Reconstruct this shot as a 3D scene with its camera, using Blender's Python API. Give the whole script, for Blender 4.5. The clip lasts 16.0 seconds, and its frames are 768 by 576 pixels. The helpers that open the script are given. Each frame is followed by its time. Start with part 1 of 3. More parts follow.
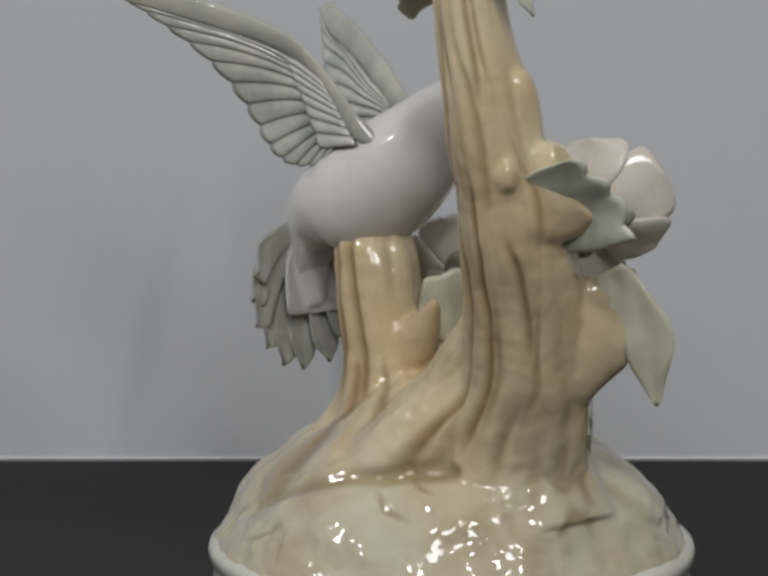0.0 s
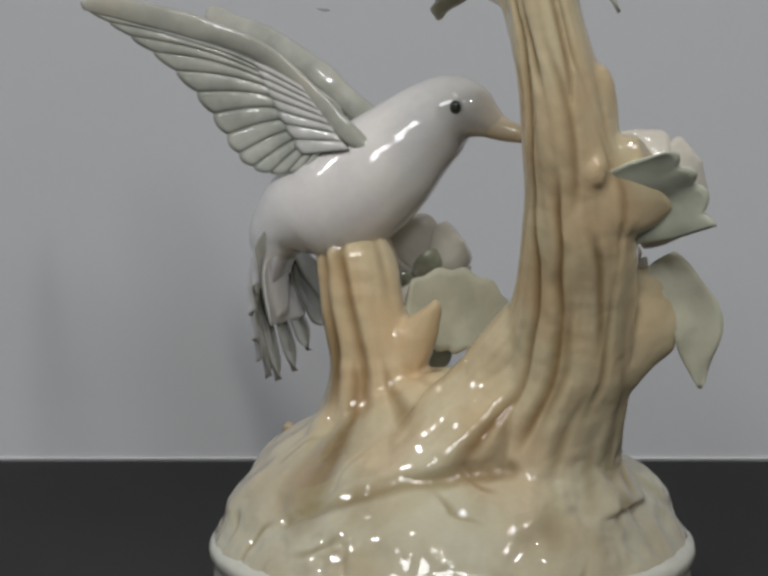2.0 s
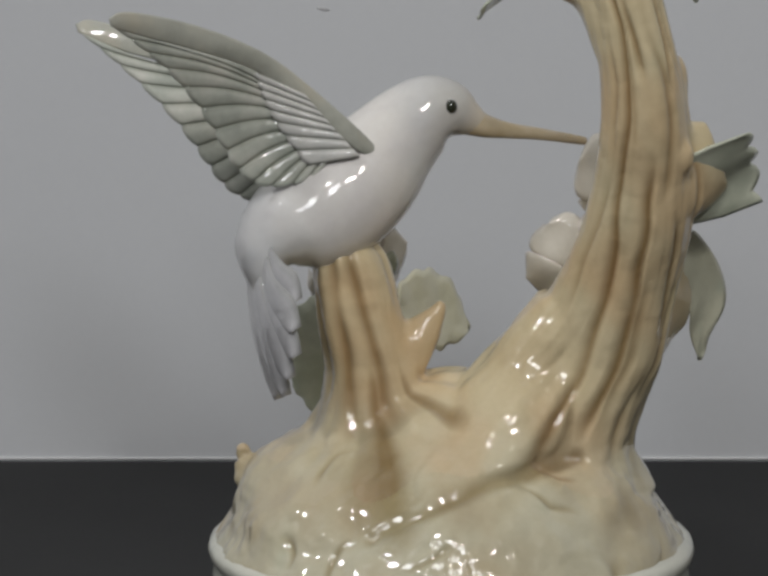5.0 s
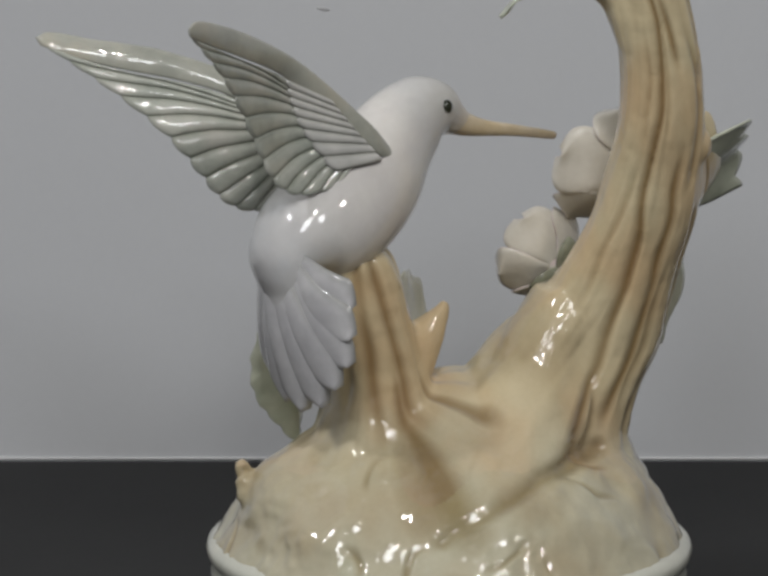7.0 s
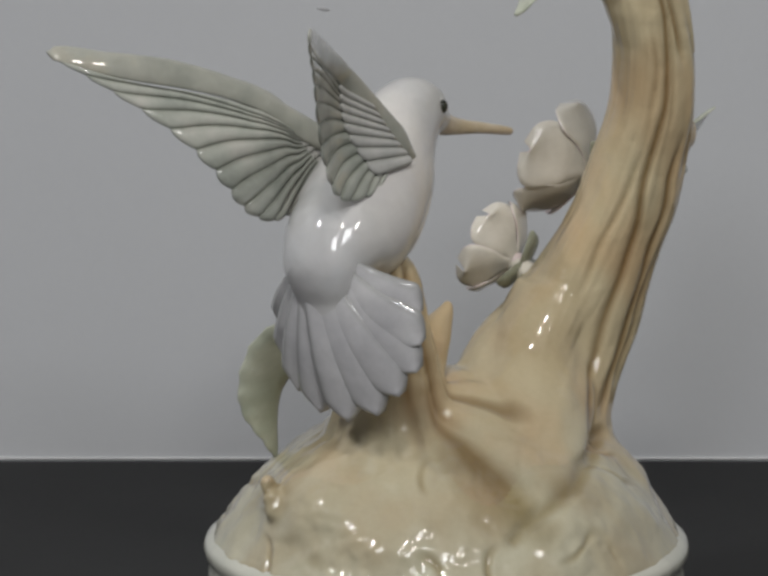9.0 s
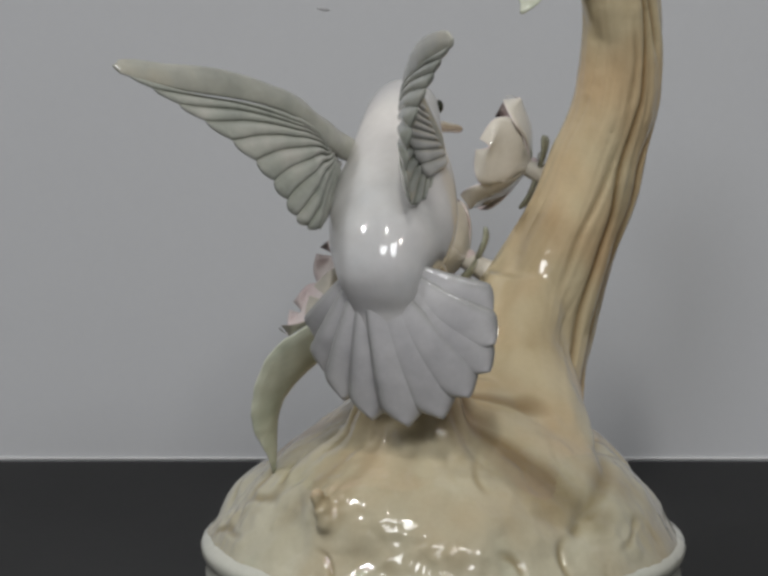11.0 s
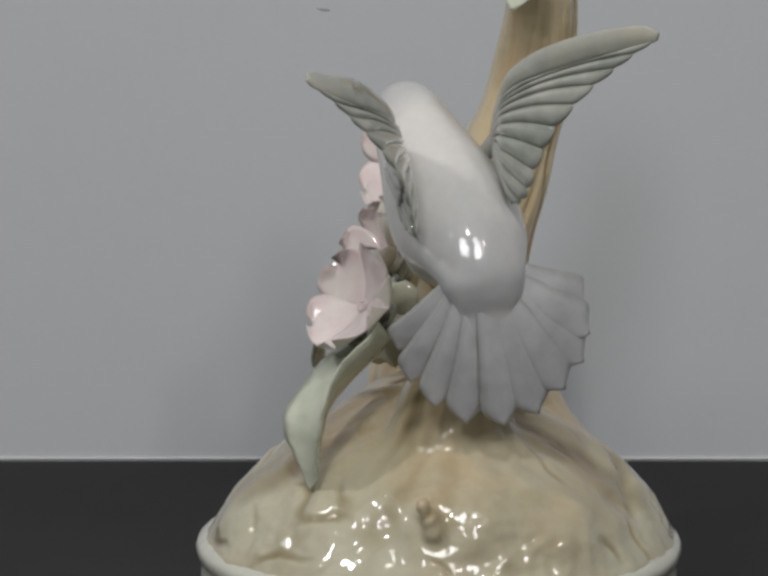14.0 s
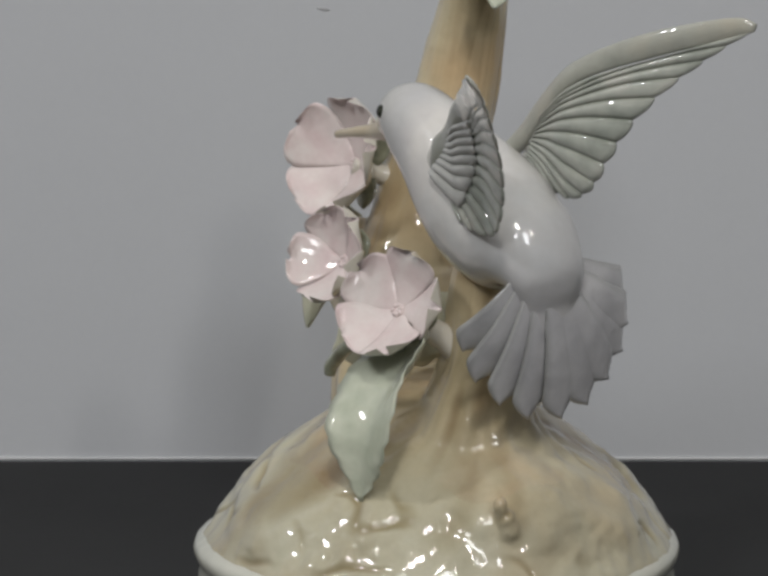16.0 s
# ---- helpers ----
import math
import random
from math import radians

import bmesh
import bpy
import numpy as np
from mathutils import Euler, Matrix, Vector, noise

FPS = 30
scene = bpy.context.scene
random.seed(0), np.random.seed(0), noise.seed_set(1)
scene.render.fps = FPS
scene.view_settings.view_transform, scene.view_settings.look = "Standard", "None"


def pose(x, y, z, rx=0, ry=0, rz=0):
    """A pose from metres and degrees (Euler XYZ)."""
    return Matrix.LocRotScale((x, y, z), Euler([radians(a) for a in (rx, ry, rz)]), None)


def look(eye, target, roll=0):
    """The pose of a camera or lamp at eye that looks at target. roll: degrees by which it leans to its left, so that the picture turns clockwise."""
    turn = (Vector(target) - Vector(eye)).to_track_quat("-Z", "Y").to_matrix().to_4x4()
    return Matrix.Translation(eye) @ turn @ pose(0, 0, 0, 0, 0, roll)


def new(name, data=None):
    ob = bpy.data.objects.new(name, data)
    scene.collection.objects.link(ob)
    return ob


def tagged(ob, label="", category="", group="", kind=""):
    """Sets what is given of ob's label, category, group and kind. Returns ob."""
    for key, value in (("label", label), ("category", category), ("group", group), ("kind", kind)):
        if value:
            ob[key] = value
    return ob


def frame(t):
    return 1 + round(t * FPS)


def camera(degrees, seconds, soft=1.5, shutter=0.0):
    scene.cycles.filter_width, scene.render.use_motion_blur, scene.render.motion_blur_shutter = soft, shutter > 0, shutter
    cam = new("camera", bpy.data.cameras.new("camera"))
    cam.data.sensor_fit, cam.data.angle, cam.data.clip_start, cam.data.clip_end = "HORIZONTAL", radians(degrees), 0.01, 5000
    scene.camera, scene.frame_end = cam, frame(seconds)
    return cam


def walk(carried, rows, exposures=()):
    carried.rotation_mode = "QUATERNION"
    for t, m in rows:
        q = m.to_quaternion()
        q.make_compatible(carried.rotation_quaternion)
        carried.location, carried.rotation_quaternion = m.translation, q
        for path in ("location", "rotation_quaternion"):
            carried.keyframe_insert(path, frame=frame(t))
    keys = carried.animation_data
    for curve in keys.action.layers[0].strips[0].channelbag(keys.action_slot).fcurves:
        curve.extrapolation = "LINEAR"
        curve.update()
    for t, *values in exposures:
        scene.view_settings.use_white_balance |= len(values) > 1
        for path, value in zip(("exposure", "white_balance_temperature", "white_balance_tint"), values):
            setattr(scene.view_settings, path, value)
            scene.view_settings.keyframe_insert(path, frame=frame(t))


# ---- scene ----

# The table's top is z = 0, the turning axis of the figurine is x = y = 0.
LIFT = 0.070            # the figurine's own zero height above the table
AWAY, TILT = 0.64996, 10.043
RATE = 10.2363          # degrees a second

cam = camera(13.838, 16.0, soft=3.2)
stand = pose(-0.012322, -AWAY * math.cos(radians(TILT)), LIFT + AWAY * math.sin(radians(TILT)), 90 - TILT, 0, 0)
walk(cam, [(0, stand), (16, stand)], exposures=[(0, 0.0), (16, 0.0)])

# ---- world and lamps ----
world = bpy.data.worlds.new("world")
scene.world = world
world.use_nodes = True
world.node_tree.nodes["Background"].inputs["Color"].default_value = (0.75, 0.8, 0.9, 1)
world.node_tree.nodes["Background"].inputs["Strength"].default_value = 0.05


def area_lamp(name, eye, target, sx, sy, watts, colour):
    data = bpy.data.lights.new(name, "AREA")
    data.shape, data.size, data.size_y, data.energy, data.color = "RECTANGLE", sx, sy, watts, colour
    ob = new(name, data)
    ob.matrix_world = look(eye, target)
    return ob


def aim(az, elev, far):
    """A place seen from the figurine: degrees to the right of the camera, degrees up, metres away."""
    a, e = radians(az), radians(elev)
    return (far * math.cos(e) * math.sin(a), -far * math.cos(e) * math.cos(a), 0.08 + far * math.sin(e))


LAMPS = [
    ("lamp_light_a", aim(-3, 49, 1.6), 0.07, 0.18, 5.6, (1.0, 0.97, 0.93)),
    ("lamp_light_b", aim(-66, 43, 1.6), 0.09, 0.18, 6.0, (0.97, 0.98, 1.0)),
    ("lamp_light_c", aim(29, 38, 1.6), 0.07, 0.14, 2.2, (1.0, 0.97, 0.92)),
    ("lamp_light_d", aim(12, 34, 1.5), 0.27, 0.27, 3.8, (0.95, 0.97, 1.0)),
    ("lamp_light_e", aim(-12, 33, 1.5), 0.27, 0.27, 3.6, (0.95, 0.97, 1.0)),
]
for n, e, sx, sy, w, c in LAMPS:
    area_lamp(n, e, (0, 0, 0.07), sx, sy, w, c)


# ---- materials ----
def material(name):
    m = bpy.data.materials.new(name)
    m.use_nodes = True
    return m, m.node_tree, m.node_tree.nodes["Principled BSDF"]


def node(tree, kind, **values):
    n = tree.nodes.new(kind)
    for k, v in values.items():
        n.inputs[k.replace("_", " ")].default_value = v
    return n


def ramp(tree, fac, stops):
    r = tree.nodes.new("ShaderNodeValToRGB")
    while len(r.color_ramp.elements) < len(stops):
        r.color_ramp.elements.new(0.5)
    for e, (p, c) in zip(r.color_ramp.elements, stops):
        e.position, e.color = p, (*c, 1)
    tree.links.new(fac, r.inputs["Fac"])
    return r


def mix(tree, fac, a, b, blend="MIX"):
    m = tree.nodes.new("ShaderNodeMix")
    m.data_type, m.blend_type = "RGBA", blend
    for sock, v in ((m.inputs[0], fac), (m.inputs[6], a), (m.inputs[7], b)):
        if isinstance(v, bpy.types.NodeSocket):
            tree.links.new(v, sock)
        elif isinstance(v, (int, float)):
            sock.default_value = v
        else:
            sock.default_value = (*v, 1)
    return m.outputs[2]


def coords(tree, scale=(1, 1, 1)):
    tc = tree.nodes.new("ShaderNodeTexCoord")
    mp = tree.nodes.new("ShaderNodeMapping")
    mp.inputs["Scale"].default_value = scale
    tree.links.new(tc.outputs["Object"], mp.inputs["Vector"])
    return mp.outputs["Vector"]


def noise_tex(tree, vec, scale, detail=4.0, rough=0.55):
    n = node(tree, "ShaderNodeTexNoise", Scale=scale, Detail=detail, Roughness=rough)
    tree.links.new(vec, n.inputs["Vector"])
    return n.outputs["Fac"]


def glaze(name, stops, blotch=60.0, stretch=(1, 1, 1), fine=900.0, bump=0.15, rough=0.12, tint=None, tint_stops=(0.45, 0.7), coat=1.0, along=None, wash_shade=None, wavy=0.35):
    """Painted and glazed porcelain: colour in two scales, a clear wet gloss over it."""
    m, tree, b = material(name)
    v = coords(tree, stretch)
    big = noise_tex(tree, v, blotch, 3.0)
    col = ramp(tree, big, stops).outputs["Color"]
    if tint:
        t = ramp(tree, noise_tex(tree, coords(tree, (1, 1, 0.8)), blotch * 0.7 + 7, 2.0), ((tint_stops[0], (0, 0, 0)), (tint_stops[1], (1, 1, 1)))).outputs["Color"]
        col = mix(tree, t, col, tint)
    if along:
        # brushed-on colour that changes along one way through the piece (millimetres)
        way, lo, hi, bands = along
        d = tree.nodes.new("ShaderNodeVectorMath")
        d.operation = "DOT_PRODUCT"
        tree.links.new(coords(tree), d.inputs[0])
        d.inputs[1].default_value = way
        wob = tree.nodes.new("ShaderNodeMath")
        wob.operation = "MULTIPLY_ADD"
        tree.links.new(noise_tex(tree, coords(tree), 120.0, 3.0), wob.inputs[0])
        wob.inputs[1].default_value = 0.010
        tree.links.new(d.outputs["Value"], wob.inputs[2])
        mr = tree.nodes.new("ShaderNodeMapRange")
        tree.links.new(wob.outputs["Value"], mr.inputs["Value"])
        mr.inputs["From Min"].default_value, mr.inputs["From Max"].default_value = lo * 0.001 + 0.005, hi * 0.001 + 0.005
        col = mix(tree, 1.0, col, ramp(tree, mr.outputs["Result"], bands).outputs["Color"], "MULTIPLY")
    small = noise_tex(tree, coords(tree), fine, 5.0, 0.6)
    shade = ramp(tree, small, ((0.25, (0.95, 0.945, 0.94)), (0.65, (1, 1, 1)))).outputs["Color"]
    col = mix(tree, 1.0, col, shade, "MULTIPLY")
    if wash_shade:
        # thin dark colour in the modelled grooves: painter's wash, on feathers their shade too
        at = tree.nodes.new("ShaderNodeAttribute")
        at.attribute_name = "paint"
        col = mix(tree, at.outputs["Fac"], col, mix(tree, 1.0, col, wash_shade, "MULTIPLY"))
    tree.links.new(col, b.inputs["Base Color"])
    b.inputs["Roughness"].default_value = rough + 0.2
    b.inputs["Coat Weight"].default_value = coat
    b.inputs["Coat Roughness"].default_value = rough * 0.2
    b.inputs["Specular IOR Level"].default_value = 0.15
    bp = node(tree, "ShaderNodeBump", Strength=bump, Distance=0.0004)
    tree.links.new(noise_tex(tree, coords(tree), fine * 0.45, 3.0), bp.inputs["Height"])
    # slow waves of the thick glaze
    wv = node(tree, "ShaderNodeBump", Strength=wavy, Distance=0.001)
    tree.links.new(noise_tex(tree, coords(tree), 170.0, 1.5), wv.inputs["Height"])
    tree.links.new(bp.outputs["Normal"], wv.inputs["Normal"])
    tree.links.new(wv.outputs["Normal"], b.inputs["Normal"])
    tree.links.new(wv.outputs["Normal"], b.inputs["Coat Normal"])
    return m


def plain_surface(name, a, b_col, scale, rough, bump=0.1, distance=0.0005, fine=600.0, speck=0.9):
    m, tree, b = material(name)
    v = coords(tree)
    col = ramp(tree, noise_tex(tree, v, scale, 5.0), ((0.3, a), (0.7, b_col))).outputs["Color"]
    fleck = ramp(tree, noise_tex(tree, v, fine, 3.0), ((0.3, (speck, speck, speck)), (0.7, (1, 1, 1)))).outputs["Color"]
    tree.links.new(mix(tree, 1.0, col, fleck, "MULTIPLY"), b.inputs["Base Color"])
    b.inputs["Roughness"].default_value = rough
    bp = node(tree, "ShaderNodeBump", Strength=bump, Distance=distance)
    tree.links.new(noise_tex(tree, v, fine, 4.0), bp.inputs["Height"])
    tree.links.new(bp.outputs["Normal"], b.inputs["Normal"])
    return m


M_WALL = plain_surface("grey_wall_paint", (0.50, 0.51, 0.53), (0.53, 0.54, 0.555), 3.0, 0.8, bump=0.03, speck=0.985)
M_TABLE = plain_surface("black_tabletop", (0.026, 0.026, 0.027), (0.036, 0.036, 0.037), 12.0, 0.75)
M_TABLE.node_tree.nodes["Principled BSDF"].inputs["Specular IOR Level"].default_value = 0.25
M_EDGE_HALO = plain_surface("pale_edge_halo", (0.62, 0.62, 0.63), (0.68, 0.68, 0.68), 30.0, 0.6, speck=0.98)
M_MARK = plain_surface("grey_smudge", (0.42, 0.42, 0.43), (0.46, 0.46, 0.47), 300.0, 0.8)
M_ROOM = plain_surface("room_paint", (0.62, 0.61, 0.58), (0.68, 0.67, 0.64), 2.0, 0.85)
M_FLOOR = plain_surface("floor_covering", (0.20, 0.17, 0.14), (0.26, 0.22, 0.18), 6.0, 0.6)
GROUND = ((0.25, (0.45, 0.385, 0.27)), (0.42, (0.54, 0.49, 0.365)), (0.6, (0.58, 0.535, 0.41)), (0.8, (0.54, 0.54, 0.41)))
BRUSHED = ((0, 0, 1), -42, -18, ((0.0, (0.86, 0.88, 0.86)), (0.35, (0.91, 0.905, 0.85)), (0.7, (0.97, 0.91, 0.80)), (1.0, (1.0, 0.92, 0.78))))
M_MOUND = glaze("cream_and_tan_glaze", GROUND, 60.0, (1, 1, 0.35), tint=(0.50, 0.42, 0.29), bump=0.05, along=BRUSHED, wash_shade=(0.55, 0.48, 0.34), wavy=0.5)
M_TRUNK = glaze("tan_bark_glaze", GROUND, 60.0, (1, 1, 0.28), tint=(0.56, 0.45, 0.31), bump=0.09, along=BRUSHED, wash_shade=(0.46, 0.37, 0.26), wavy=0.55)
M_RIM = glaze("pale_grey_green_glaze", ((0.3, (0.52, 0.53, 0.46)), (0.7, (0.62, 0.61, 0.53))), 40.0, bump=0.08)
M_BIRD = glaze("white_lilac_glaze", ((0.3, (0.60, 0.575, 0.565)), (0.5, (0.66, 0.64, 0.61)), (0.75, (0.63, 0.64, 0.63))), 45.0, bump=0.03, fine=500.0, wavy=0.28,
               along=((0.755, -0.656, 0), -42, 10, ((0.0, (0.76, 0.78, 0.82)), (0.12, (0.86, 0.87, 0.89)), (0.34, (1, 1, 1)), (0.55, (1.0, 0.99, 0.98)), (0.70, (0.84, 0.86, 0.87)), (0.86, (0.76, 0.77, 0.76)), (1.0, (0.86, 0.78, 0.64)))))
M_FEATHER = glaze("grey_green_feather_glaze", ((0.3, (0.31, 0.33, 0.29)), (0.55, (0.43, 0.44, 0.39)), (0.75, (0.52, 0.51, 0.46))), 130.0, bump=0.06, wash_shade=(0.60, 0.61, 0.58))
M_LEAD = glaze("dark_grey_green_glaze", ((0.3, (0.29, 0.30, 0.26)), (0.55, (0.39, 0.39, 0.34)), (0.8, (0.45, 0.42, 0.34))), 90.0, bump=0.04)
M_COVERT = glaze("pale_grey_feather_glaze", ((0.3, (0.46, 0.46, 0.44)), (0.7, (0.62, 0.61, 0.58))), 130.0, bump=0.06, wash_shade=(0.60, 0.61, 0.58))
M_TAIL = glaze("lilac_grey_tail_glaze", ((0.3, (0.43, 0.425, 0.44)), (0.7, (0.545, 0.54, 0.545))), 110.0, bump=0.05, wash_shade=(0.60, 0.61, 0.58))
M_BEAK = glaze("ochre_beak_glaze", ((0.3, (0.50, 0.40, 0.25)), (0.7, (0.60, 0.51, 0.37))), 160.0, bump=0.04)
M_EYE = glaze("black_eye_glaze", ((0.3, (0.012, 0.013, 0.010)), (0.7, (0.03, 0.035, 0.02))), 300.0, bump=0.0, rough=0.06)
M_RING = glaze("grey_eye_ring_glaze", ((0.3, (0.42, 0.42, 0.40)), (0.7, (0.55, 0.54, 0.52))), 300.0, bump=0.02)
M_PETAL = glaze("pale_pink_petal_glaze", ((0.3, (0.66, 0.53, 0.52)), (0.6, (0.72, 0.64, 0.61)), (0.8, (0.74, 0.70, 0.66))), 140.0, bump=0.05)
M_PETAL_BACK = glaze("cream_petal_glaze", ((0.3, (0.62, 0.58, 0.50)), (0.7, (0.70, 0.66, 0.58))), 140.0, bump=0.05)
M_LEAF = glaze("pale_green_leaf_glaze", ((0.3, (0.42, 0.45, 0.35)), (0.6, (0.54, 0.56, 0.45)), (0.8, (0.60, 0.59, 0.47))), 110.0, bump=0.06)
M_LEAF_PALE = glaze("cream_green_leaf_glaze", ((0.3, (0.50, 0.49, 0.37)), (0.6, (0.58, 0.57, 0.44)), (0.8, (0.56, 0.59, 0.46))), 90.0, bump=0.05)
M_SEPAL = glaze("dark_sepal_glaze", ((0.3, (0.16, 0.15, 0.10)), (0.7, (0.34, 0.36, 0.27))), 200.0, bump=0.05)


# ---- building helpers (millimetres in the figurine's own space) ----
MM = 0.001


def part(name, bm, mat, parent=None, label="", smooth=True):
    me = bpy.data.meshes.new(name)
    bmesh.ops.recalc_face_normals(bm, faces=bm.faces)
    bm.to_mesh(me)
    bm.free()
    return part_mesh(name, me, mat, parent, label, smooth)


def part_mesh(name, me, mat, parent=None, label="", smooth=True):
    for m in mat if isinstance(mat, tuple) else (mat, mat):
        me.materials.append(m)
    for p in me.polygons:
        p.use_smooth = smooth
    ob = new(name, me)
    if parent is not None:
        ob.parent = parent
    if label:
        ob["label"] = label
    return ob


def spline(points, n):
    """Catmull-Rom through rows of numbers, n rows."""
    P = np.array(points, float)
    P = np.vstack([2 * P[0] - P[1], P, 2 * P[-1] - P[-2]])
    out = []
    for u in np.linspace(0, len(points) - 1 - 1e-6, n):
        i = int(u)
        f = u - i
        a, b, c, d = P[i:i + 4]
        out.append(0.5 * (2 * b + (c - a) * f + (2 * a - 5 * b + 4 * c - d) * f * f + (3 * b - a - 3 * c + d) * f ** 3))
    return np.array(out)


def loft(rings, n=40, seg=32, relief=None, level=False, bm=None):
    """A tube through rings (x, y, z, rx, ry): rx along the ring's own side way, ry across it. level: rings stay flat."""
    bm = bm or bmesh.new()
    R = spline(rings, n)
    rows = []
    for i, r in enumerate(R):
        c = Vector(r[:3])
        tan = Vector(R[min(i + 1, n - 1)][:3] - R[max(i - 1, 0)][:3]).normalized()
        if level:
            a, b = Vector((1, 0, 0)), Vector((0, 1, 0))
        else:
            a = Vector((0, 1, 0)) if abs(tan.y) < 0.9 else Vector((1, 0, 0))
            a = (a - tan * a.dot(tan)).normalized()
            b = tan.cross(a)
        row = []
        for k in range(seg):
            w = 2 * math.pi * k / seg
            g = relief(w, i / (n - 1)) if relief else 0.0
            row.append(bm.verts.new((c + a * math.cos(w) * (max(r[3], 0.05) + g) + b * math.sin(w) * (max(r[4], 0.05) + g)) * MM))
        rows.append(row)
    for a, b in zip(rows, rows[1:]):
        for k in range(seg):
            bm.faces.new((a[k], a[(k + 1) % seg], b[(k + 1) % seg], b[k]))
    bm.faces.new(rows[0][::-1])
    bm.faces.new(rows[-1])
    return bm


def blade(mid, side, width, lift=None, thick=0.8, nu=14, nv=8, ragged=None, bm=None, jag=None):
    """A leaf, petal or feather: a closed thin body on a midrib (list of points), spread along side.
    width(u): half width; lift(u, v): rise along the normal; ragged(u, s): change of half width."""
    bm = bm or bmesh.new()
    lay = bm.verts.layers.float.get("paint") or bm.verts.layers.float.new("paint")
    C = spline(mid, nu + 1)
    side = Vector(side).normalized()
    top, low = [], []
    for i in range(nu + 1):
        u = i / nu
        tan = Vector(C[min(i + 1, nu)] - C[max(i - 1, 0)]).normalized()
        s = (side - tan * side.dot(tan)).normalized()
        nrm = tan.cross(s)
        a, b = [], []
        for j in range(nv + 1):
            v = 2 * j / nv - 1
            w = width(u)
            if ragged:
                w = max(0.05, w + ragged(u, 1 if v > 0 else -1))
            h = lift(u, v) if lift else 0.0
            edge = thick * 0.5 * (1 - 0.75 * abs(v) ** 4) * (1 - 0.6 * u ** 6)
            p = Vector(C[i]) + s * (v * w) + nrm * h + (tan * jag(v) * u * u if jag else Vector())
            a.append(bm.verts.new((p + nrm * edge) * MM))
            b.append(bm.verts.new((p - nrm * edge) * MM))
            a[-1][lay] = b[-1][lay] = max(0.0, (abs(v) - 0.5) / 0.5) ** 1.5
        top.append(a)
        low.append(b)
    for i in range(nu):
        for j in range(nv):
            bm.faces.new((top[i][j], top[i + 1][j], top[i + 1][j + 1], top[i][j + 1]))
            bm.faces.new((low[i][j], low[i][j + 1], low[i + 1][j + 1], low[i + 1][j])).material_index = 1
        for j in (0, nv):
            q = (top[i][j], low[i][j], low[i + 1][j], top[i + 1][j])
            bm.faces.new(q if j == 0 else q[::-1])
    for i in (0, nu):
        for j in range(nv):
            q = (top[i][j], top[i][j + 1], low[i][j + 1], low[i][j])
            bm.faces.new(q if i == 0 else q[::-1])
    return bm


def strip(at, one, two, nu=18, nv=6, ridge=0.45, rise=0.0, thick=0.9, scallop=0.0):
    """A feather between two lines in a wing's side view, ribbed on both faces. at(s, z, rise) bends it into space."""
    bm = bmesh.new()
    lay = bm.verts.layers.float.new("paint")
    A, B = spline([(*p, 0) for p in one], nu + 1), spline([(*p, 0) for p in two], nu + 1)
    top, low = [], []
    for i in range(nu + 1):
        u = i / nu
        a, b = [], []
        for j in range(nv + 1):
            v = j / nv
            p = A[i] + (B[i] - A[i]) * v
            hump = math.sin(math.pi * (0.04 + 0.92 * v)) ** 0.7
            if scallop:
                k = min(i, nu - 1)
                run = (A[k + 1] - A[k]) * (1 - v) + (B[k + 1] - B[k]) * v
                p = p + run / max(1e-6, float(np.linalg.norm(run))) * scallop * u ** 3 * (hump - 0.5)
            tip = 1 - 0.7 * u ** 8
            a.append(bm.verts.new(Vector(at(p[0], p[1], rise + (0.1 + ridge * hump) * tip)) * MM))
            b.append(bm.verts.new(Vector(at(p[0], p[1], rise - (0.15 + (thick - 0.15) * hump) * tip)) * MM))
            # dark along both edges: painted wash plus the shade between ribs
            a[-1][lay] = b[-1][lay] = max(0.0, (abs(2 * v - 1) - 0.45) / 0.55) ** 1.5
        top.append(a)
        low.append(b)
    for i in range(nu):
        for j in range(nv):
            bm.faces.new((top[i][j], top[i + 1][j], top[i + 1][j + 1], top[i][j + 1]))
            bm.faces.new((low[i][j], low[i][j + 1], low[i + 1][j + 1], low[i + 1][j]))
        for j in (0, nv):
            bm.faces.new((top[i][j], low[i][j], low[i + 1][j], top[i + 1][j]))
    for i in (0, nu):
        for j in range(nv):
            bm.faces.new((top[i][j], top[i][j + 1], low[i][j + 1], low[i][j]))
    return bm


def ball(c, r, bm=None, seg=16, stretch=(1, 1, 1)):
    bm = bm or bmesh.new()
    m = Matrix.Translation(Vector(c) * MM) @ Matrix.Diagonal((r * MM * stretch[0], r * MM * stretch[1], r * MM * stretch[2], 1))
    bmesh.ops.create_uvsphere(bm, u_segments=seg, v_segments=max(8, seg // 2), radius=1, matrix=m)
    return bm


def revolve(profile, seg=96, cx=0.0, cy=0.0, bm=None):
    bm = bm or bmesh.new()
    rows = [[bm.verts.new(((cx + r * math.cos(2 * math.pi * k / seg)) * MM, (cy + r * math.sin(2 * math.pi * k / seg)) * MM, z * MM)) for k in range(seg)] for r, z in profile]
    for a, b in zip(rows, rows[1:]):
        for k in range(seg):
            bm.faces.new((a[k], a[(k + 1) % seg], b[(k + 1) % seg], b[k]))
    bm.faces.new(rows[0][::-1])
    bm.faces.new(rows[-1])
    return bm


